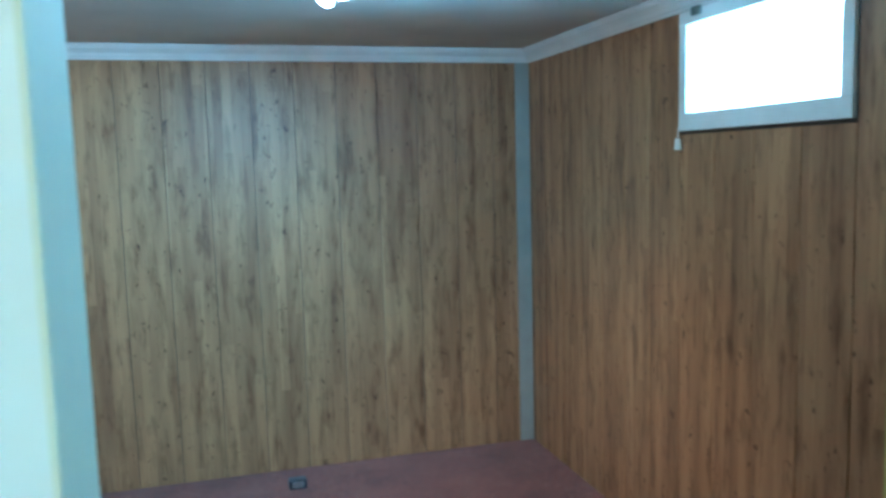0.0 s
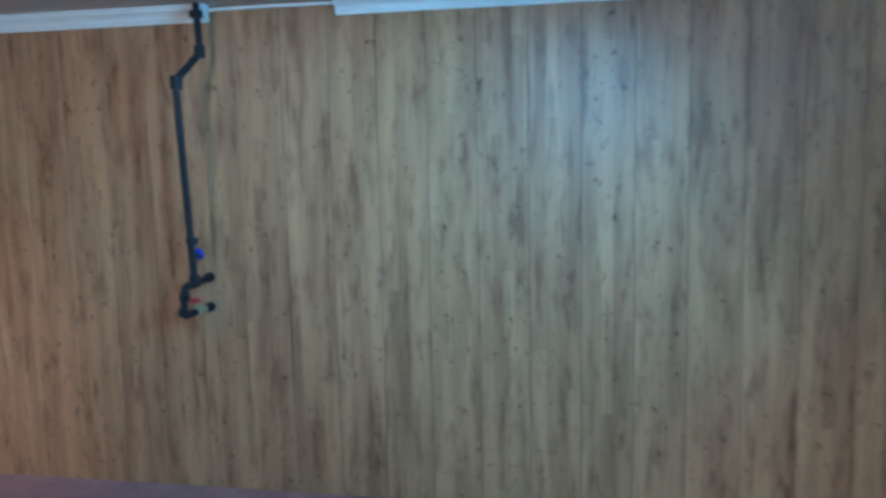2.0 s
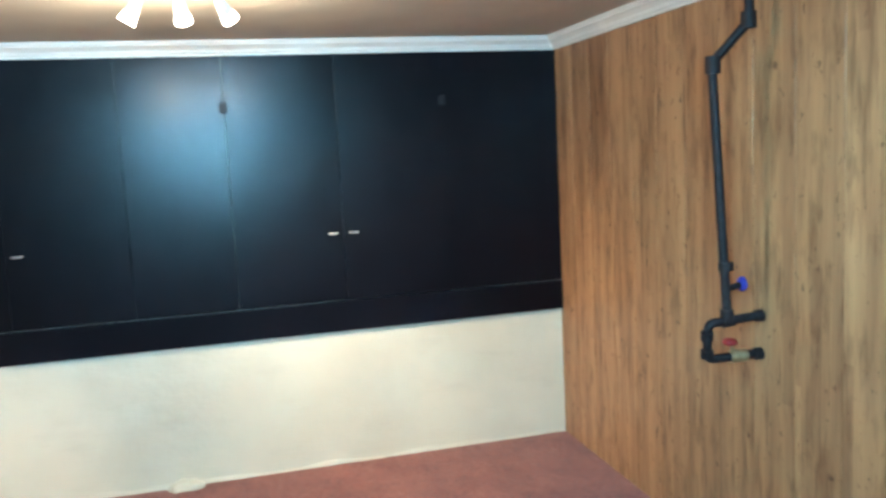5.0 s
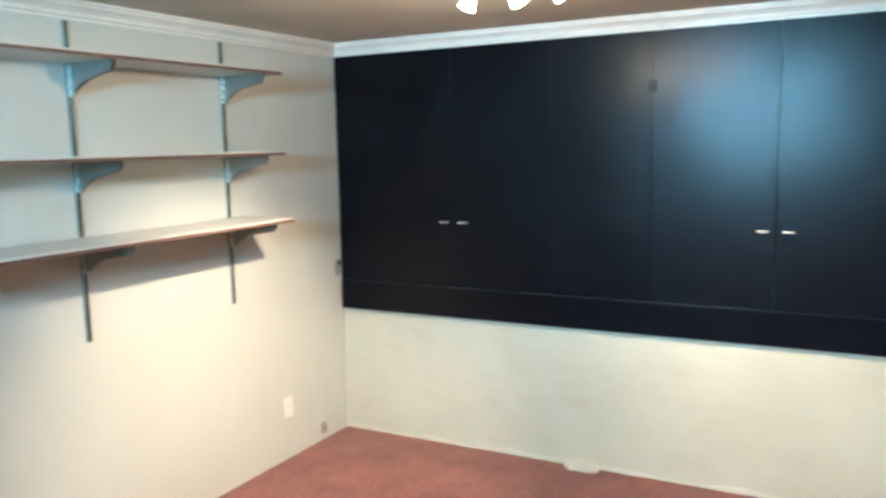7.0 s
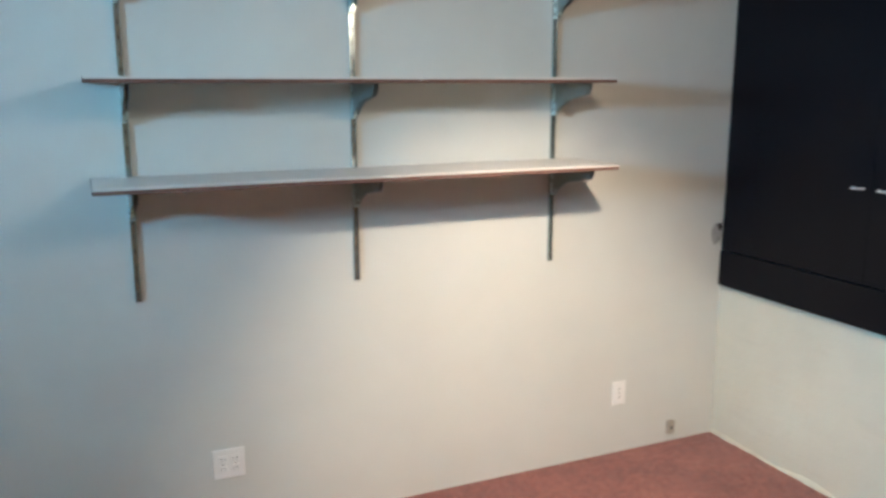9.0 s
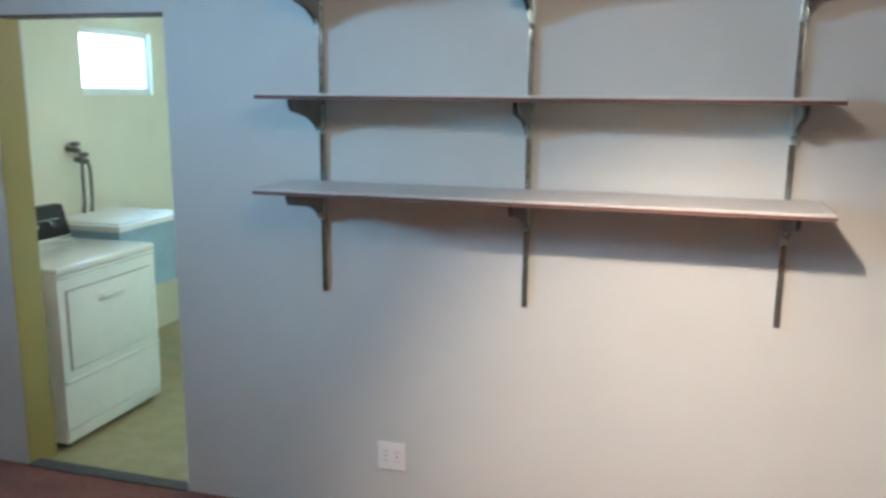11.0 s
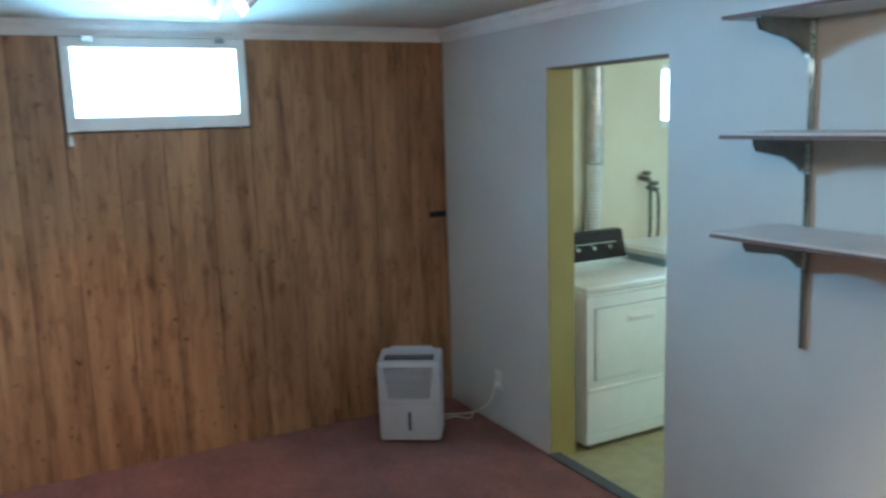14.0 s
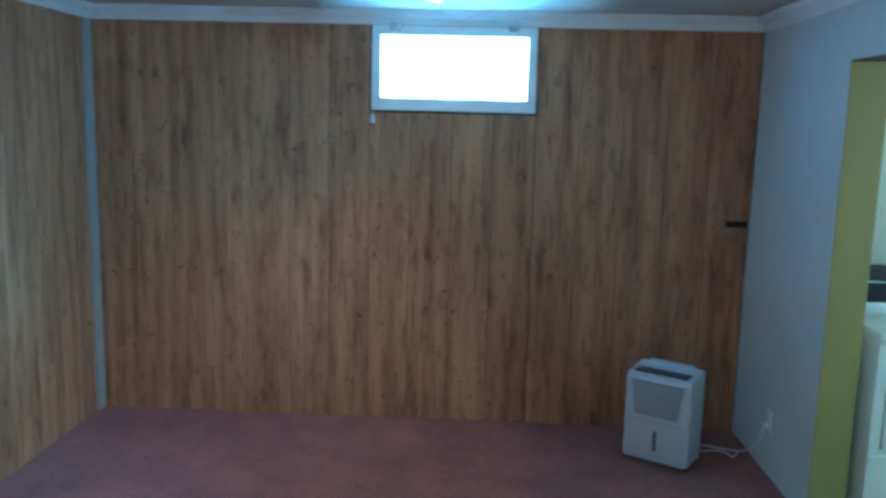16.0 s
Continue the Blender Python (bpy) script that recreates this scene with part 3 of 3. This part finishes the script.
part("loop_pipe", tube(bmesh.new(), bent([(0.01, -0.004, 0.146), (-0.008, -0.215, 0.132), (-0.03, -0.205, -0.006), (0.004, -0.004, 0.004)], 0.028), R_, 14), IRON, pipe)
for c, d, r, ln in (((0.051, -0.085, 1.345), (0, 0, 1), 0.030, 0.03), ((0.063, -0.093, 1.18), (0, 0, 1), 0.026, 0.055), ((-0.012, -0.182, 1.04), (0, 0, 1), 0.027, 0.06),
                    ((0.0, -0.145, 0.335), (0, 0, 1), 0.027, 0.03), ((0.0, -0.142, 0.16), (0, 0, 1), 0.024, 0.035)):
    c, d = Vector(c), Vector(d)
    part("collar", rod(bmesh.new(), c - d * ln / 2, c + d * ln / 2, r), IRON, pipe)
for a, b_ in (((0.008, -0.03, 0.145), (0.011, -0.004, 0.147)), ((0.003, -0.03, 0.003), (0.004, -0.004, 0.004)), ((-0.002, -0.16, 0.136), (0.0, -0.115, 0.139)), ((-0.012, -0.215, 0.10), (-0.018, -0.213, 0.07)), ((-0.027, -0.207, 0.03), (-0.03, -0.206, 0.0))):
    part("fitting", rod(bmesh.new(), a, b_, 0.023), IRON, pipe)
v = part("valve", rod(bmesh.new(), (0.0, -0.14, 0.255), (-0.004, -0.085, 0.262), 0.012), IRON, pipe)
part("valve_handle", ball(bmesh.new(), (-0.006, -0.075, 0.264), 0.028, 0.9, 0.55, 1.0), BLUE, v, "blue valve handle")
v = part("valve", rod(bmesh.new(), (-0.014, -0.12, 0.0), (-0.003, -0.06, 0.002), 0.023), BRASS, pipe, "dull brass valve body")
part("stem", rod(bmesh.new(), (-0.012, -0.10, 0.0), (-0.014, -0.12, 0.05), 0.007, seg=8), BRASS, v)
part("valve_handle", ball(bmesh.new(), (-0.014, -0.122, 0.054), 0.027, 1.0, 1.0, 0.55), RED, v, "red valve handle")
cond = thing("conduit", pose(PIPE_X, LY - 0.02, CROWN_Z + 0.05), "thin white conduit under the ceiling across the moulding gap", "conduit")
part("tube", tube(bmesh.new(), [(0, 0, 0), (0.3, 0.004, 0.004), (GAP_E - PIPE_X, 0, 0)], 0.008, 10), TRIM, cond)

# ---- floor box by the north wall ----
fb = thing("floor_outlet_box", pose(3.70, 3.40, 0), "small metal floor outlet standing in the carpet", "floor outlet")
part("box", box(bmesh.new(), (-0.045, -0.03, 0), (0.045, 0.03, 0.05), 0.006), DARK_PLASTIC, fb, smooth=False)
part("cap", box(bmesh.new(), (-0.03, -0.034, 0.012), (0.03, -0.029, 0.042), 0.002), GALV, fb, "pale metal face", smooth=False)


# ---- three-headed ceiling spots ----
def ceiling_spots(m, aims, watts, colours, spill, label):
    """A white bar with three swivelling heads; local origin at the ceiling. aims: a target in the world for each head."""
    lampset = thing("ceiling_spotlight", m, label, "ceiling light", "ceiling spotlights")
    part("bar", box(bmesh.new(), (-0.03, -0.21, -0.026), (0.03, 0.21, 0.0), 0.008), TRIM, lampset, "white metal bar", smooth=False)
    inv = m.inverted()
    for y, aim, power, colour in zip((-0.135, 0.0, 0.135), aims, watts, colours):
        pivot = Vector((0, y, -0.075))
        d = ((inv @ Vector(aim)) - pivot).normalized()
        part("stem", rod(bmesh.new(), (0, y, -0.026), pivot, 0.010, seg=10), TRIM, lampset)
        head = part("shade", rod(bmesh.new(), pivot - d * 0.02, pivot + d * 0.036, 0.015, 0.025, 18), TRIM, lampset, "white swivelling lamp head")
        bulb = bmesh.new()
        rod(bulb, pivot + d * 0.036, pivot + d * 0.066, 0.022, 0.029, 18)
        part("bulb", bulb, BULB_GLOW if colour is WARM else COOL_GLOW, head, "lit reflector bulb")
        lamp("spot_light", "SPOT", m @ look(pivot + d * 0.095, pivot + d), power, colour, angle=radians(79 if colour is WARM else 100), blend=1.0, size=0.035)
        lamp("bulb_light", "POINT", m @ pose(*(pivot + d * 0.125)), power * spill, colour, size=0.04)
    return lampset


ceiling_spots(pose(1.43, 1.73, ROOM_H), ((1.05, 0.14, 0.0), (0.0, 2.05, 0.45), (0.0, 3.0, 0.45)), SPOT_W, (WARM,) * 3, 0.065, "white three-headed ceiling spotlight, lit, near the black doors")
ceiling_spots(pose(3.74, 1.66, ROOM_H), ((4.5, 3.6, 0.9), (4.65, 2.5, 0.0), (2.95, 3.6, 0.7)), COOL_SPOT_W, (COOL, WARM, COOL), 0.026, "white three-headed ceiling spotlight, lit, near the window")
# holder and bulb added, unseen, where the laundry's fill light hangs
lb = thing("laundry_fill_bulb", pose(3.0, -1.5, LAUN_H), "unseen bulb in a white holder, added to fill the laundry with light", "ceiling light")
part("holder", rod(bmesh.new(), (0, 0, -0.06), (0, 0, 0), 0.035, 0.06), TRIM, lb)
part("bulb", ball(bmesh.new(), (0, 0, -0.09), 0.03), BULB_GLOW, lb, "lit bulb")

# ---- dehumidifier ----
ang = math.degrees(math.atan2(0.701 - 0.409, 4.716 - 4.528))
deh = thing("dehumidifier", pose(4.528, 0.409, 0, 0, 0, ang), "white portable dehumidifier standing on the carpet by the corner", "dehumidifier")
W_, D_, H_ = 0.347, 0.215, 0.488
bm = bmesh.new()
box(bm, (0, -D_, 0.015), (W_, 0, H_), 0.02)
for v in bm.verts:
    if v.co.z > 0.3 and v.co.y > -0.05:
        v.co.z -= 0.022
part("body", bm, GREY_PLASTIC, deh)
bm = box(bmesh.new(), (0.012, -0.015, 0.018), (W_ - 0.012, 0.006, 0.448), 0.006)
front = part("front_panel", bm, GREY_PLASTIC, deh)
bm = box(bmesh.new(), (0.036, 0.0045, 0.252), (W_ - 0.036, 0.0066, 0.432))
for v in bm.verts:
    if v.co.z < 0.3:
        v.co.x += 0.024 if v.co.x < W_ / 2 else -0.024
part("grille_backing", bm, DARK_GAP, front, "dark grille recess", smooth=False)
for k in range(14):
    inset = 0.033 + (13 - k) / 13 * 0.024
    part("louvre", box(bmesh.new(), (inset, 0.0062, 0.2535 + k * 0.0127), (W_ - inset, 0.0105, 0.2607 + k * 0.0127), 0.001), GREY_PLASTIC, front, smooth=False)
part("bucket_window", box(bmesh.new(), (W_ / 2 - 0.009, 0.0045, 0.075), (W_ / 2 + 0.009, 0.0085, 0.18), 0.002), DARK_PLASTIC, front, "dark water level window", smooth=False)
part("bucket_seam", box(bmesh.new(), (0.014, 0.0055, 0.2285), (W_ - 0.014, 0.0064, 0.2298)), HOSE, front, smooth=False)
part("control_panel", box(bmesh.new(), (0.035, -0.105, 0.466), (W_ - 0.035, -0.028, 0.4775), 0.003), DARK_PLASTIC, deh, "dark sloping control panel", smooth=False)
part("top_handle", tube(bmesh.new(), bent([(0.06, -D_ + 0.02, H_ - 0.005), (0.06, -D_ + 0.02, H_ + 0.004), (W_ - 0.06, -D_ + 0.02, H_ + 0.004), (W_ - 0.06, -D_ + 0.02, H_ - 0.005)], 0.01), 0.009, 8), GREY_PLASTIC, deh)
for x in (0.04, W_ - 0.04):
    for y in (-0.04, -D_ + 0.04):
        part("caster", rod(bmesh.new(), (x - 0.01, y, 0.0095), (x + 0.01, y, 0.0095), 0.0095, seg=12), DARK_PLASTIC, deh)
flex = thing("power_cord", pose(0, 0, 0), "white power cord from the dehumidifier to the outlet", "cord")
pts = [(4.70, 0.36, 0.11), (4.74, 0.30, 0.075), (4.76, 0.22, 0.055), (4.74, 0.14, 0.05), (4.69, 0.08, 0.07), (4.63, 0.04, 0.13), (4.59, 0.03, 0.20), (4.578, 0.03, 0.245), (4.576, 0.022, 0.256)]
smooth_pts = []
for a, b, c, d in zip([pts[0]] + pts, pts, pts[1:], pts[2:] + [pts[-1]]):
    a, b, c, d = map(Vector, (a, b, c, d))
    for k in range(6):
        t = k / 6
        smooth_pts.append(0.5 * ((2 * b) + (c - a) * t + (2 * a - 5 * b + 4 * c - d) * t * t + (3 * b - a - 3 * c + d) * t ** 3))
part("cable", tube(bmesh.new(), smooth_pts + [Vector(pts[-1])], 0.0036, 8), PLASTIC, flex)
part("slack", tube(bmesh.new(), bent([(4.70, 0.37, 0.03), (4.75, 0.33, 0.005), (4.83, 0.25, 0.004), (4.84, 0.14, 0.004), (4.74, 0.11, 0.006), (4.71, 0.10, 0.055)], 0.04), 0.0034, 8), PLASTIC, flex, "loop of cord lying on the carpet")
part("plug", box(bmesh.new(), (4.563, 0.006, 0.243), (4.589, 0.03, 0.27), 0.004), PLASTIC, flex, smooth=False)

# ---- laundry: dryer, tub, duct, taps ----
DX, DY, DW, DD, DH = 4.05, -0.225, 0.735, 0.66, 0.905
dry = thing("clothes_dryer", pose(DX, DY, LAUN_Z, 0, 0, -90), "cream enamel clothes dryer with a brown control panel", "clothes dryer")
# local x runs along the front, y to the back
body = part("body", box(bmesh.new(), (0, 0.012, 0.03), (DW, DD, DH - 0.03), 0.008), ENAMEL, dry)
part("top", box(bmesh.new(), (-0.003, -0.004, DH - 0.032), (DW + 0.003, DD, DH), 0.012), ENAMEL, dry)
front = part("front_panel", box(bmesh.new(), (0.0, 0.0, 0.345), (DW, 0.014, DH - 0.036), 0.004), ENAMEL, dry)
part("lower_panel", box(bmesh.new(), (0.0, 0.0, 0.10), (DW, 0.014, 0.339), 0.004), ENAMEL, dry)
part("kick_plate", box(bmesh.new(), (0.004, 0.004, 0.035), (DW - 0.004, 0.016, 0.096), 0.003), ENAMEL, dry)
door = part("door", box(bmesh.new(), (0.05, -0.012, 0.395), (DW - 0.05, 0.004, 0.785), 0.012), ENAMEL, front)
part("door_gap", box(bmesh.new(), (0.0475, -0.0006, 0.3925), (DW - 0.0475, 0.002, 0.7875), 0.0), DARK_GAP, front, "dark line round the door", smooth=False)
bm = box(bmesh.new(), (0.27, -0.030, 0.700), (0.44, -0.010, 0.724), 0.006)
box(bm, (0.255, -0.018, 0.690), (0.455, -0.010, 0.740), 0.004)
part("door_handle", bm, ENAMEL, door, "glossy cream pull")
for z in (0.342, DH - 0.045):
    part("ridge", rod(bmesh.new(), (0.004, -0.002, z), (DW - 0.004, -0.002, z), 0.009, seg=12), ENAMEL, body, "rounded glossy edge between the panels")
for x in (0.05, DW - 0.05):
    for y in (0.06, DD - 0.06):
        part("foot", rod(bmesh.new(), (x, y, 0.0), (x, y, 0.034), 0.02, seg=12), DARK_PLASTIC, dry)
bm = bmesh.new()
box(bm, (0.004, DD - 0.13, DH - 0.002), (DW - 0.004, DD - 0.01, DH + 0.19), 0.008)
for v in bm.verts:
    if v.co.z > DH + 0.1 and v.co.y < DD - 0.07:
        v.co.y += 0.05
console = part("console", bm, PANEL_BROWN, dry, "dark brown control console")
part("console_trim", box(bmesh.new(), (0.006, DD - 0.148, DH + 0.0), (DW - 0.006, DD - 0.125, DH + 0.025), 0.004), CHROME, console, "chrome lower strip", smooth=False)
for x in (0.36, 0.48, 0.60):
    part("knob", rod(bmesh.new(), (x, DD - 0.095, DH + 0.10), (x, DD - 0.125, DH + 0.092), 0.014, 0.011, 14), CHROME, console, "chrome knob")
part("console_edge", box(bmesh.new(), (0.006, DD - 0.079, DH + 0.176), (DW - 0.006, DD - 0.068, DH + 0.187), 0.003), CHROME, console, "chrome upper strip", smooth=False)
part("dial_line", box(bmesh.new(), (0.10, DD - 0.111, DH + 0.118), (DW - 0.08, DD - 0.104, DH + 0.122)), CHROME, console, smooth=False)
part("soap_box", box(bmesh.new(), (0.06, DD - 0.09, DH + 0.189), (0.13, DD - 0.03, DH + 0.25), 0.004), DARK_PLASTIC, console, "small dark box", smooth=False)

duct = thing("dryer_vent_duct", pose(4.865, -0.93, 1.1), "galvanised vent duct with a white corrugated flexible end", "duct")
part("pipe", rod(bmesh.new(), (0, 0, 0.37), (0, 0, LAUN_H - 1.1), 0.056, seg=24), GALV, duct)
part("hose", tube(bmesh.new(), [(0.002 * math.sin(k * 0.3), 0.055 * (k / 56) ** 2, 0.38 - k * 0.011) for k in range(56)], 0.048, 20, 0.13), FLEX, duct, "white corrugated hose")
part("flange", rod(bmesh.new(), (0, 0, LAUN_H - 1.108), (0, 0, LAUN_H - 1.1), 0.085, seg=24), GALV, duct)
part("clamp", rod(bmesh.new(), (0, 0, 0.36), (0, 0, 0.385), 0.054, seg=24), STEEL, duct)
part("elbow", tube(bmesh.new(), bent([(0, 0.053, -0.22), (0, 0.055, -0.5), (-0.15, 0.06, -0.62)], 0.1), 0.05, 16), FLEX, duct)

tub = thing("laundry_tub", pose(4.33, -1.72, LAUN_Z), "blue-grey laundry tub with a white rim beside the dryer", "laundry tub")
bm = bmesh.new()
for lo, hi in (((0, 0, 0.55), (0.03, 0.68, 0.93)), ((0.55, 0, 0.55), (0.58, 0.68, 0.93)), ((0.03, 0, 0.55), (0.55, 0.03, 0.93)), ((0.03, 0.65, 0.55), (0.55, 0.68, 0.93)), ((0.03, 0.03, 0.55), (0.55, 0.65, 0.58))):
    box(bm, lo, hi, 0.004)
part("basin", bm, TUB, tub, smooth=False)
bm = bmesh.new()
for lo, hi in (((-0.012, -0.012, 0.93), (0.04, 0.692, 0.965)), ((0.54, -0.012, 0.93), (0.586, 0.692, 0.965)), ((0.04, -0.012, 0.93), (0.54, 0.04, 0.965)), ((0.04, 0.64, 0.93), (0.54, 0.692, 0.965))):
    box(bm, lo, hi, 0.006)
part("rim", bm, PLASTIC, tub, "white rim", smooth=False)
part("lid", box(bmesh.new(), (0.036, 0.036, 0.955), (0.544, 0.644, 0.972), 0.004), PLASTIC, tub, "white board lying over the tub", smooth=False)
for x in (0.03, 0.55):
    for y in (0.04, 0.64):
        part("leg", rod(bmesh.new(), (x, y, 0), (x, y, 0.56), 0.018, seg=12), GALV, tub)

tap = thing("washer_taps", pose(LAUN_E, -1.40, 1.30), "dark twin water taps with hoses on the yellow wall", "taps")
for y, z in ((0.04, 0.04), (-0.03, -0.03)):
    body = part("tap_body", rod(bmesh.new(), (0.0, y, z), (-0.085, y, z - 0.01), 0.017), HOSE, tap)
    part("tap_handle", rod(bmesh.new(), (-0.06, y, z + 0.02), (-0.06, y, z + 0.045), 0.03, 0.026, 12), HOSE, body, "dark tap wheel")
    part("stem", rod(bmesh.new(), (-0.06, y, z), (-0.06, y, z + 0.03), 0.008, seg=8), BRASS, body)
    part("hose", tube(bmesh.new(), bent([(-0.08, y, z - 0.01), (-0.10, y, z - 0.05), (-0.09, y - 0.01, -0.3), (-0.06, y - 0.02, -0.42)], 0.04), 0.010, 10), HOSE, tap, "grey rubber hose")


# ---- boards of the panelled walls ----
def boards(parent, along, start, widths, z0, z1):
    at, meshes = start, {}
    for w in widths:
        key = round(w, 4)
        if key not in meshes:
            bm = box(bmesh.new(), (0, 0, 0), (w - 0.003, 0.006, z1 - z0), 0.0)
            top = [e for e in bm.edges if all(v.co.y < 0.001 for v in e.verts) and abs(e.verts[0].co.z - e.verts[1].co.z) > 0.5]
            bmesh.ops.bevel(bm, geom=top, offset=0.002, segments=1, affect="EDGES")
            meshes[key] = mesh_of(bm, "board", WOOD)
        ob = new("board", meshes[key])
        ob.parent = parent
        ob.matrix_basis = pose(at, LY, z0) if along == "x" else pose(LX, at + w, z0, 0, 0, -90)
        at += w


boards(wall_north, "x", 0.0, [0.2235] * 23, 0.0, ROOM_H - 0.001)
boards(wall_east, "y", 0.0, [WIN_S / 5] * 5, 0.0, CROWN_Z + 0.01)
boards(wall_east, "y", WIN_S, [(WIN_N - WIN_S) / 4] * 4, 0.0, WIN_B - 0.004)
boards(wall_east, "y", WIN_N, [(LY - WIN_N) / 7] * 7, 0.0, CROWN_Z + 0.01)
